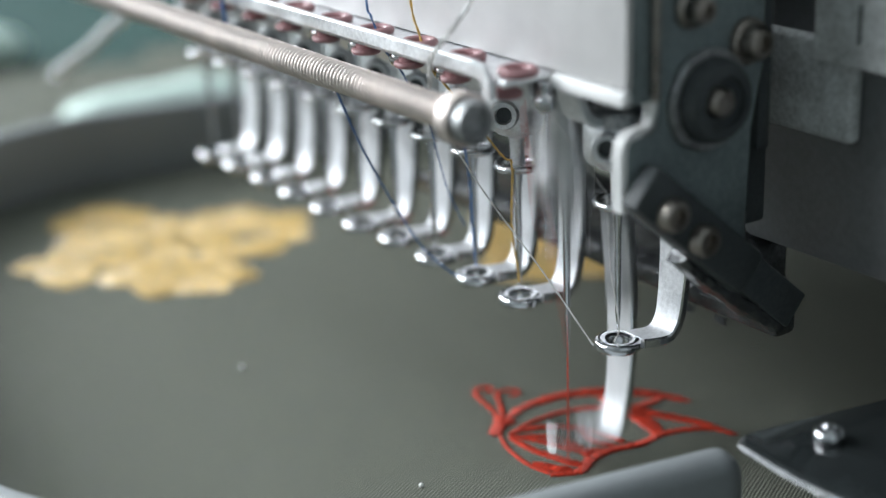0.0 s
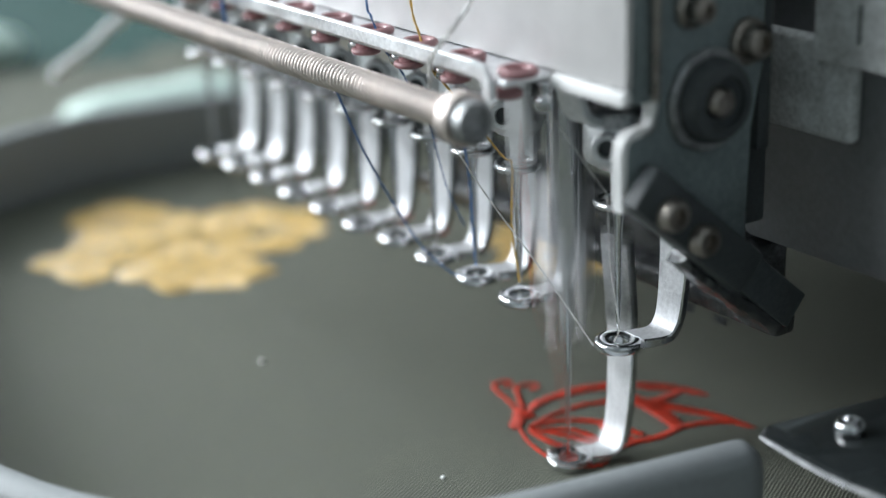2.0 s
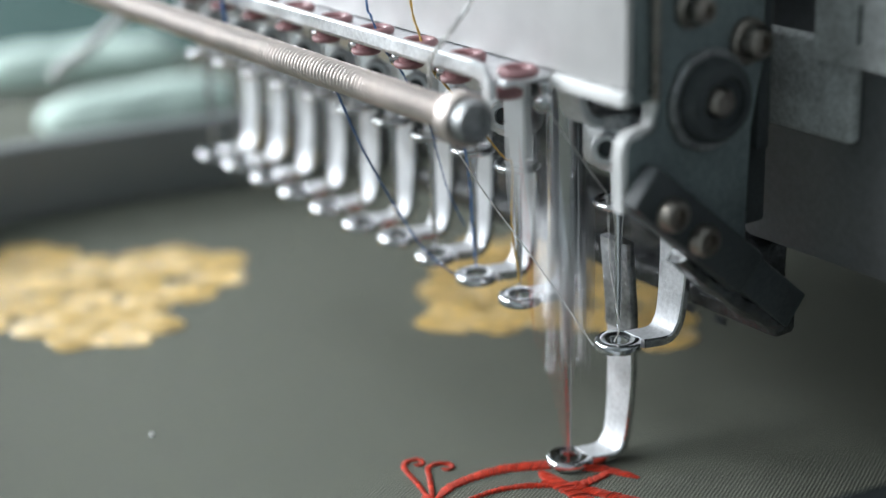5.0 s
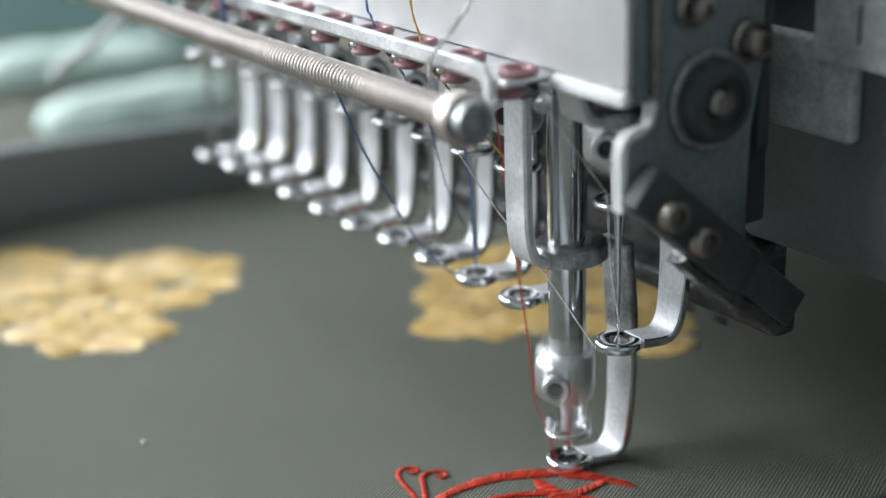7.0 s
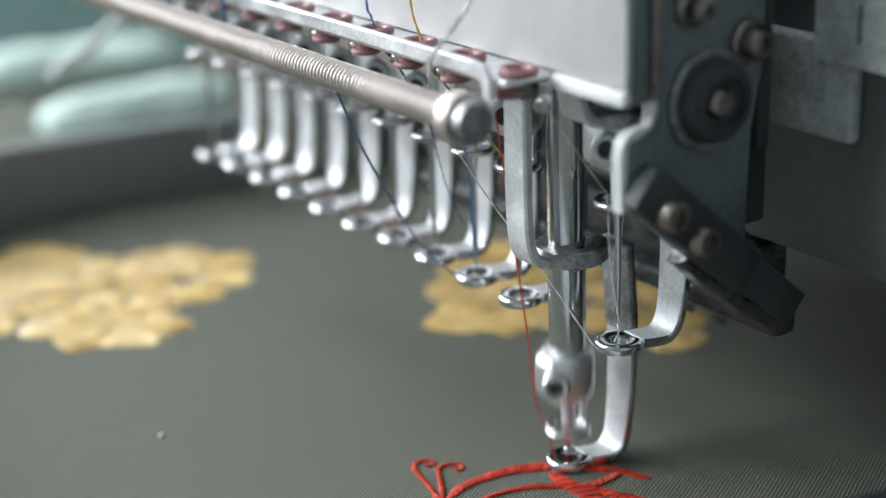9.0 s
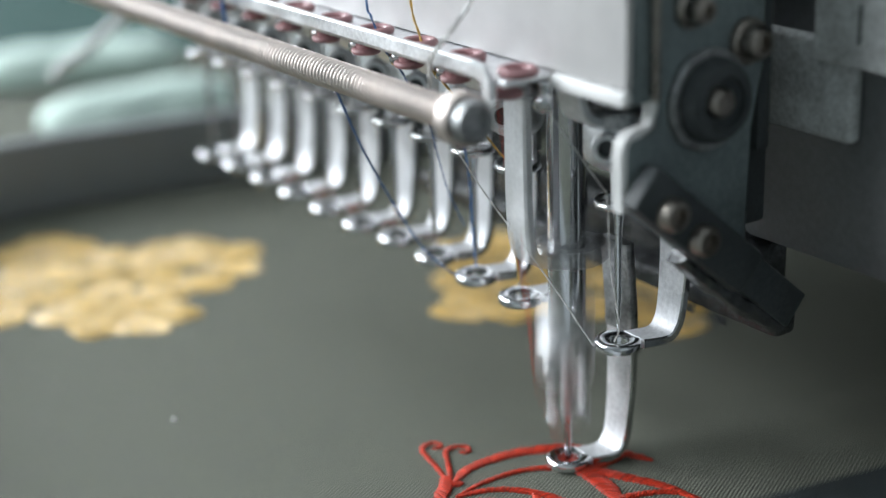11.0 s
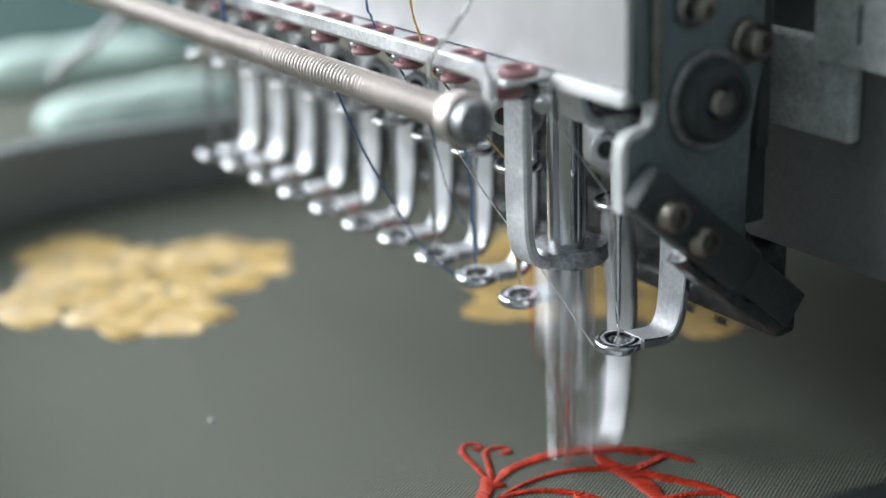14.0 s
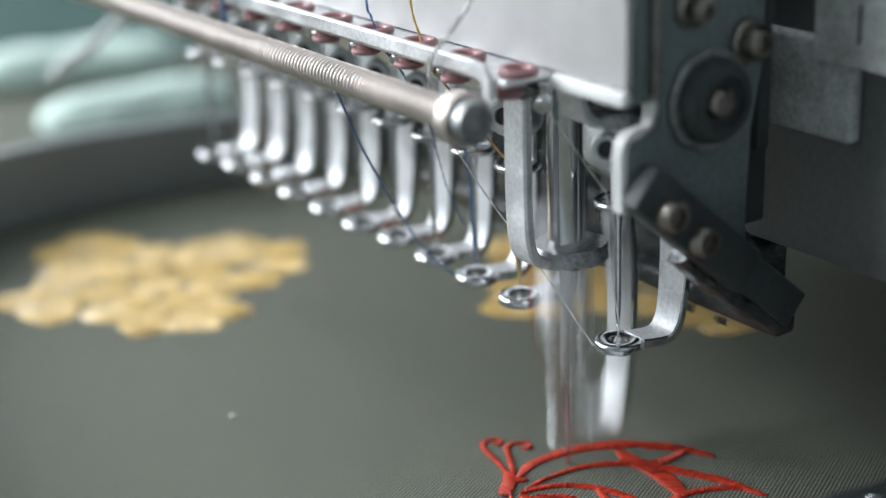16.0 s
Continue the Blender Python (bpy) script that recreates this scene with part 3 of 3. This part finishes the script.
def spring_rod():
    ob = thing("spring_rod", "steel rod wound with a tight wire spring", "spring rod")
    y, z, r = -22.0, 53.8, 1.74
    bm = bmesh.new()
    turned(bm, [(1.5, -122), (1.5, 8.2)], (0, y, z), 'x', 20)
    part("rod", bm, SPRING, ob)
    bm = bmesh.new()
    prof = []
    x = -122.0
    while x < 8.0:
        s = 0.8
        prof += [(r - 0.45, x), (r - 0.1, x + s * 0.1), (r + 0.13, x + s * 0.3), (r + 0.19, x + s * 0.5), (r + 0.13, x + s * 0.7), (r - 0.1, x + s * 0.9)]
        x += s
    turned(bm, prof, (0, y, z), 'x', 28)
    part("spring", bm, SPRING, ob, "tightly wound wire spring")
    bm = bmesh.new()
    turned(bm, [(1.9, 7.9), (2.9, 8.0), (3.1, 8.2), (3.1, 9.9), (2.95, 10.1), (2.3, 10.15)], (0, y, z), 'x', 36)
    cap = part("end_cap", bm, SPRING, ob, "rounded steel end cap")
    bm = bmesh.new()
    turned(bm, [(2.5, 10.1), (2.5, 11.6), (2.3, 12.0), (1.6, 12.05), (1.5, 11.4), (0, 11.4)], (0, y, z), 'x', 32)
    part("end_screw", bm, WORN, cap, "dark worn steel end screw")
    return ob


spring_rod()


def end_plate():
    ob = thing("end_plate", "dark grey bracket plate with screws beside the needles", "bracket")
    bm = bmesh.new()
    extrude_outline(bm, [(-7.8, 43.0), (-8.3, 44.0), (-8.3, 50.2), (-7.5, 51.2), (-4.9, 51.3), (-4.1, 52.0), (-3.9, 53), (-3.9, 55.2), (-3.2, 56.5), (-3.0, 120), (12.6, 120), (12.4, 56), (10.2, 49), (10.4, 34), (9.4, 31), (0.4, 36.0)], 'x', 19.3, 21.0, 0.4)
    part("plate", bm, GUN, ob)
    # added black box, stands in for the dark shaded gap beside the plate
    bm = bmesh.new()
    box(bm, 14.2, 18.9, 8.0, 15.8, 36, 120, bevel=0.6)
    part("gap_shade", bm, BLACK, ob, "black box filling the shaded gap behind the plate")
    # strip along the edge that catches light, its brightness put into the colour
    bm = bmesh.new()
    sweep(bm, [(20.1, -8.5, 42.8), (20.1, -8.6, 46), (20.1, -8.6, 49.6), (20.1, -8.1, 51.0), (20.1, -6.8, 51.5), (20.1, -5.3, 51.6), (20.1, -4.4, 52.3), (20.1, -4.2, 53.4), (20.1, -4.2, 55.4)], 0.8, step=0.5, section=[(-0.9, -0.35), (-0.75, -0.5), (0.75, -0.5), (0.9, -0.35), (0.9, 0.35), (0.75, 0.5), (-0.75, 0.5), (-0.9, 0.35)])
    part("edge", bm, EDGE, ob, "plate edge coloured white where it catches light")
    for (y, z, r, mat) in ((9.4, 59.6, 2.0, SCREW), (0.6, 64.6, 1.7, SCREW)):
        bm = bmesh.new()
        turned(bm, [(r * 1.35, 21.0), (r * 1.35, 21.6), (r, 21.9), (r, 23.2), (r * 0.8, 23.8), (r * 0.45, 23.9), (r * 0.4, 23.2), (0, 23.2)], (0, y, z), 'x', 28)
        part("screw", bm, mat, ob)
    bm = bmesh.new()
    turned(bm, [(5.9, 21.0), (5.9, 21.8), (5.7, 22.0), (5.1, 22.0), (5.0, 21.9)], (0, 3.2, 53.9), 'x', 48)
    part("washer", bm, WORN, ob, "grey steel washer")
    bm = bmesh.new()
    turned(bm, [(5.0, 21.9), (4.7, 23.4), (4.2, 24.0), (3.0, 24.2), (2.9, 23.6), (0, 23.6)], (0, 3.4, 53.9), 'x', 40)
    pulley = part("pulley", bm, BLACK, ob, "black round pulley")
    bm = bmesh.new()
    turned(bm, [(1.7, 23.6), (1.7, 24.6), (1.3, 25.1), (0, 25.2)], (0, 2.5, 54.2), 'x', 24)
    part("pivot", bm, SCREW, pulley, "browned steel pivot")
    # black block screwed on at a slant
    tilt = Matrix.Translation(Vector((22.6, 4.2, 35.2)) * MM) @ pose(0, 0, 0, -40.3, 0, 0)
    bm = bmesh.new()
    box(bm, -1.6, 1.4, -16.6, 6, -2.3, 3.6, bevel=1.0, m=tilt)
    block = part("block", bm, BLACK, ob, "black block bolted on at a slant")
    bm = bmesh.new()
    box(bm, -1.6, 0.4, 3, 17.0, -1.6, 3.2, bevel=0.3, m=tilt)
    part("blade_holder", bm, BLACK, ob)
    bm = bmesh.new()
    box(bm, -4.0, -1.7, -2, 10, -1.8, 4.0, bevel=0.8, m=tilt)
    part("backing", bm, BLACK, ob)
    bm = bmesh.new()
    sweep(bm, [(-1.6, -4.0, -2.7), (-1.5, 6.0, -2.6), (-1.2, 16.4, -2.0)], 1, step=0.5, section=[(-1.3, -0.9), (-0.2, -1.0), (1.0, -0.7), (1.3, 0), (1.1, 0.8), (-1.3, 0.9)])
    for v in bm.verts:
        v.co += Vector((noise.noise(v.co * 900), 0, noise.noise(v.co * 700 + Vector((5, 0, 0))))) * 0.0004
    bm.transform(tilt)
    part("blade", bm, GREASY, ob, "oily dark blade along the block")
    for s in (-11.6, -5.2):
        bm = bmesh.new()
        got = turned(bm, [(1.9, 1.3), (1.9, 2.6), (1.5, 3.1), (0.9, 3.1), (0.8, 2.3), (0, 2.3)], (0, s, 0.0), 'x', 24)
        bmesh.ops.transform(bm, matrix=tilt, verts=got)
        part("screw", bm, SCREW, block)
    return ob


end_plate()


def machine_arm():
    ob = head
    bm = bmesh.new()
    box(bm, 10, 300, 20.5, 140, 30.6, 200, bevel=1.5)
    part("housing", bm, ARM, ob)
    bm = bmesh.new()
    box(bm, -122, 9.9, 30.4, 140, 33, 200, bevel=1)
    part("back_housing", bm, ARM, ob)
    bm = bmesh.new()
    box(bm, 11.5, 29, 18.6, 20.7, 47, 59, bevel=0.9, seg=4)
    part("sensor_box", bm, CASTING, ob, "grey textured casting")
    bm = bmesh.new()
    box(bm, 24.0, 60, 17.0, 20.6, 56.6, 120, bevel=0.5)
    part("side_cover", bm, CASTING, ob, "grey cover with a slot")
    # the slot's dark opening is a thin black strip laid on the cover
    bm = bmesh.new()
    box(bm, 30.6, 31.1, 16.9, 17.2, 59.5, 64, bevel=0.05)
    part("slot", bm, BLACK, ob)
    bm = bmesh.new()
    box(bm, -60, 20.6, 16.6, 20.4, 20.4, 23.6, bevel=0.8)
    box(bm, -60, 14, 19, 26, 22.5, 30.4, bevel=1.5)
    for v in bm.verts:
        v.co += Vector((0, 0, 1)) * 0.0003 * noise.noise(v.co * 400)
    part("catcher_bar", bm, GREASY, ob, "oily black cast bar")
    rnd = random.Random(4)
    for k in range(2):
        bm = bmesh.new()
        c = Vector((5 + 6 * k, 16.6, 20.0))
        for j in range(9):
            sweep(bm, [c + Vector([rnd.uniform(-0.9, 0.9) * (1.4 if a == 0 else 0.6) for a in range(3)]) for _ in range(6)], 0.045, step=0.4, seg=4)
        part("lint_tuft", bm, BLACK, ob, "dark tuft of lint")
    return ob


machine_arm()

# ---------------------------------------------------------------- threads


def thread(name, points, mat, label, radius=0.14, parent=None):
    """A twisted two-ply thread."""
    line = smooth_line([Vector(p) for p in points], 0.5)
    bm = bmesh.new()
    for ply in (0, math.pi):
        sweep(bm, [q + Vector((math.cos(i * 0.9 + ply), math.sin(i * 0.9 + ply), 0)) * radius * 0.55 for i, q in enumerate(line)], radius * 0.72, step=0.5, seg=6)
    ob = part(name, bm, mat, parent)
    return ob if parent else tagged(ob, label, "thread")


BLUE_T, GOLD_T, WHITE_T = "dark blue sewing thread strung to a needle", "golden yellow sewing thread strung to a needle", "white sewing thread strung to a needle"
thread("blue_thread", [(-21.0, -20.5, 51.8), (-22.4, -16.0, 42.4), (-24.1, -11.0, 34.0), (-23.9, -6.0, 25.5), (-20.7, -2.5, 21.2)], BLUE, BLUE_T)
thread("blue_thread", [(-24.6, -13.5, 75), (-23.5, -13.5, 61.2), (-22.7, -13.5, 59.5), (-21.9, -13.5, 58.3), (-21.1, -12.5, 54.9), (-20.8, -10.0, 51.2), (-25.4, -6.0, 46.1)], BLUE, BLUE_T)
thread("blue_thread", [(-18.3, -8.0, 45.2), (-20.7, -4.0, 34.9), (-19.6, -2.0, 29.1)], BLUE, BLUE_T, 0.1)
thread("blue_thread", [(-17.9, -2.8, 40.9), (-18.7, -1.5, 34.9), (-19.2, -1.0, 29.0), (-19.3, -0.5, 23.0)], BLUE, BLUE_T)
thread("blue_thread", [(-54.8, -18.6, 64), (-54.2, -18.6, 57.6), (-53.8, -18.6, 53.0)], BLUE, BLUE_T, 0.3)
thread("gold_thread", [(-14.0, -13.5, 75), (-13.2, -13.5, 62.7), (-11.5, -13.5, 58.6), (-9.7, -13.0, 54.4), (-10.0, -10.0, 51.0), (-8.7, -3.5, 41.9), (-7.5, -2.8, 40.8), (-9.6, -1.4, 31.6), (-9.2, -0.6, 23.5)], GOLD, GOLD_T)
thread("white_thread", [(-4.8, -14.0, 46.7), (-4.7, -9.0, 38.7), (1.4, -5.0, 29.3), (9.1, -3.2, 21.3)], PALE, WHITE_T, 0.09)
thread("white_thread", [(8.1, -9.5, 52.6), (11.1, -4.0, 43.0), (10.8, -2.5, 40.8), (9.7, -1.0, 31.5), (11.1, -0.8, 24.1), (10.3, -0.9, 21.6)], PALE, WHITE_T, 0.09)
thread("white_thread", [(-0.3, -13.5, 64.5), (2.0, -17.0, 63.0), (-0.1, -18.6, 59.7), (-1.9, -18.4, 58.0), (-4.2, -17.2, 54.0)], PALE, WHITE_T, 0.3)
thread("running_thread", [(0.05, 0, -24), (0, 0, 0.5), (0, -0.45, 4), (-0.5, -1.2, 10), (-1.4, -2.4, 17.2), (-2.0, -3.9, 22), (-2.7, -4.3, 30), (-3.6, -5.4, 42), (-5.5, -6.6, 60)], RED, "red thread", 0.1, BARS[0])

# ---------------------------------------------------------------- beyond the hoop


def tube():
    bm = bmesh.new()
    sweep(bm, [(-150, 25.2, 49), (-150, 15.2, 42), (-150, 9.7, 39.2), (-150, 3.7, 36.0), (-150, -1.6, 32.2), (-150, -7.9, 29.2), (-150, -9.8, 27.0)], 1.1, seg=12)
    tagged(part("tube", bm, TUBE), "white plastic tube hanging beside the machine", "tube")


tube()


def fold(cx, cy, length, r, turn, seed, z0):
    """A soft roll of folded cloth."""
    bm = bmesh.new()
    n, m = 26, 20
    rings = []
    for i in range(n):
        u = i / (n - 1)
        s = (1 - abs(2 * u - 1) ** 4) ** 0.5 + 0.02
        ring = []
        for j in range(m):
            a = 2 * math.pi * j / m
            k = r * s * (1 + 0.16 * noise.noise(Vector((u * 5, math.cos(a) * 1.2 + seed, math.sin(a) * 1.2))))
            x, y, z = 1.5 * k * math.cos(a), (u - 0.5) * length, max(0.0, 0.95 * k * math.sin(a) + r * 0.8)
            ring.append(bm.verts.new(Vector((cx + x * math.cos(turn) - y * math.sin(turn), cy + x * math.sin(turn) + y * math.cos(turn), z + z0)) * MM))
        rings.append(ring)
    for a, b in zip(rings, rings[1:]):
        for j in range(m):
            bm.faces.new((a[j], a[(j + 1) % m], b[(j + 1) % m], b[j]))
    bm.faces.new(rings[0][::-1])
    bm.faces.new(rings[-1])
    return bm


near_roll = tagged(part("mint_cloth", fold(-201.9, 29.6, 51, 6.2, -0.07, 1, -1.2), MINT), "pale mint cloth folded behind the hoop", "cloth")
far_roll = tagged(part("mint_cloth", fold(-259.9, 36.3, 62, 6.5, -0.23, 5, -1.9), MINT), "pale mint cloth folded behind the hoop", "cloth")


def green_sheet():
    bm = bmesh.new()
    n = 40
    grid = [[bm.verts.new(Vector((-252 - 700 * i / n, -320 + 800 * j / n, -1.5 + 3.0 * abs(noise.noise(Vector((i * 0.35, j * 0.3, 3)))))) * MM) for j in range(n + 1)] for i in range(n + 1)]
    for a, b in zip(grid, grid[1:]):
        for j in range(n):
            bm.faces.new((a[j], a[j + 1], b[j + 1], b[j]))
    rim = bmesh.ops.extrude_face_region(bm, geom=bm.faces[:])
    bmesh.ops.translate(bm, vec=(0, 0, -0.0015), verts=[v for v in rim["geom"] if isinstance(v, bmesh.types.BMVert)])
    tagged(part("green_cloth", bm, GREEN), "dark green cloth spread over the table", "cloth")


green_sheet()

# ---------------------------------------------------------------- what moves
CLOTH_PATH = (  # seconds, x and y of the hoop in mm
    (0, -12.24, 11.48), (0.5, -13.65, 13.13), (1, -11.75, 13.42), (1.5, -13.09, 14.26), (2, -12.18, 14.92), (2.5, -4.77, 14.8),
    (3, 1.96, 13.12), (3.5, 2.8, 5.86), (4, 0.93, -2.02), (4.2, -0.58, -5.1), (5.2, 0.6, -10.6), (6.3, -0.26, -12.26), (6.5, -0.27, -12.04), (7, 1.8, -11.4), (7.5, -0.36, -11.1), (8, 1.6, -9.82))
CLOTH_PATH_2 = (
    (8.5, -0.9, -9.49), (9, 1.41, -8.54), (9.2, 1.53, -8.26), (10.2, -0.9, -6.2), (11.3, -2.71, -4.22), (11.5, -2.67, -3.9), (12, -0.1, -4.21), (12.5, -1.73, -2.83), (13, 1, -2.53), (13.5, -0.71, -1.41),
    (14, 1.7, -0.9), (14.5, 0, 0), (15, 2.06, 0.89), (15.5, 0.69, 1.77), (16, 2.12, 2.38))
# where the stitch cycle stands: 0 is needle up, 0.5 needle down
STITCH = ((0, .12), (.5, -.12), (1, .18), (1.5, -.05), (2, .24), (2.5, -.01), (3, .30), (3.5, .03), (4, .35), (6.5, .145), (7, .47), (7.5, .165), (8, .50), (8.5, .19), (9, .52),
          (11.5, .34), (12, .64), (12.5, .38), (13, .67), (13.5, .45), (14, .70), (14.5, .49), (15, .71), (15.5, .52), (16, .72))


def stitch_marks():
    """Times and the turns of the main shaft run by then."""
    total, marks = STITCH[0][1], [STITCH[0]]
    for (t0, p0), (t1, p1) in zip(STITCH, STITCH[1:]):
        total += round((t1 - t0) * 4 - (p1 - p0)) + p1 - p0
        marks.append((t1, total))
    return zip(*marks)


def ramp(p, a, b):
    return 0.5 - 0.5 * math.cos(math.pi * min(1.0, max(0.0, (p - a) / (b - a))))


def foot_drop(p):
    """The foot runs down ahead of the needle and lifts while the needle is still rising."""
    q = (p + 0.1) % 1 - 0.1
    return ramp(q, -0.04, 0.18) if q < 0.45 else 1 - ramp(q, 0.64, 0.86)


def collar_drop(p):
    """The collar follows the needle bar down and stays longer."""
    q = (p + 0.02) % 1 - 0.02
    return ramp(q, 0.16, 0.37) if q < 0.6 else 1 - ramp(q, 0.82, 0.98)


def cloth_rows(ts, ps):
    """The hoop stands still while the needle goes down and is moved on while it rises."""
    table = CLOTH_PATH + CLOTH_PATH_2
    at, xs, ys = zip(*table)
    shift = {math.floor(p + 0.1): t for t, p in zip(ts, ps)}
    cycles = range(math.floor(ps[0]) - 1, math.ceil(ps[-1]) + 2)
    turns, halts = [], []
    for c in cycles:
        t = shift.get(c, float(np.interp(c + 0.25, ps, ts)))
        turns += [c - 0.1, c + 0.52]
        halts += [t, t]
    for k in range(int(16 * FPS) + 1):
        t = k / FPS
        u = float(np.interp(np.interp(t, ts, ps), turns, halts))
        yield t, pose(float(np.interp(u, at, xs)) * MM, float(np.interp(u, at, ys)) * MM, 0)


def motions():
    ts, ps = stitch_marks()
    rows = list(cloth_rows(ts, ps))
    walk(garment, rows)
    walk(hoop, rows)
    for roll, x, y in ((far_roll, -0.042, -0.030), (near_roll, 0.003, 0.0045)):
        walk(roll, [(0, pose(x, y, 0)), (2.1, pose(x, y, 0)), (2.8, pose(0, 0, 0)), (16, pose(0, 0, 0))])
    turn = [(k / FPS, float(np.interp(k / FPS, ts, ps))) for k in range(int(16 * FPS) + 1)]
    walk(BARS[0], [(t, pose(0, 0, (UP + 2 - REACH * (0.5 - 0.5 * math.cos(2 * math.pi * p))) * MM)) for t, p in turn])
    walk(FEET[0], [(t, pose(0, 0, UP * (1 - foot_drop(p)) * MM)) for t, p in turn])
    walk(STRIPS[0], [(t, pose(0, 0, UP * (1 - collar_drop(p)) * MM)) for t, p in turn])


motions()
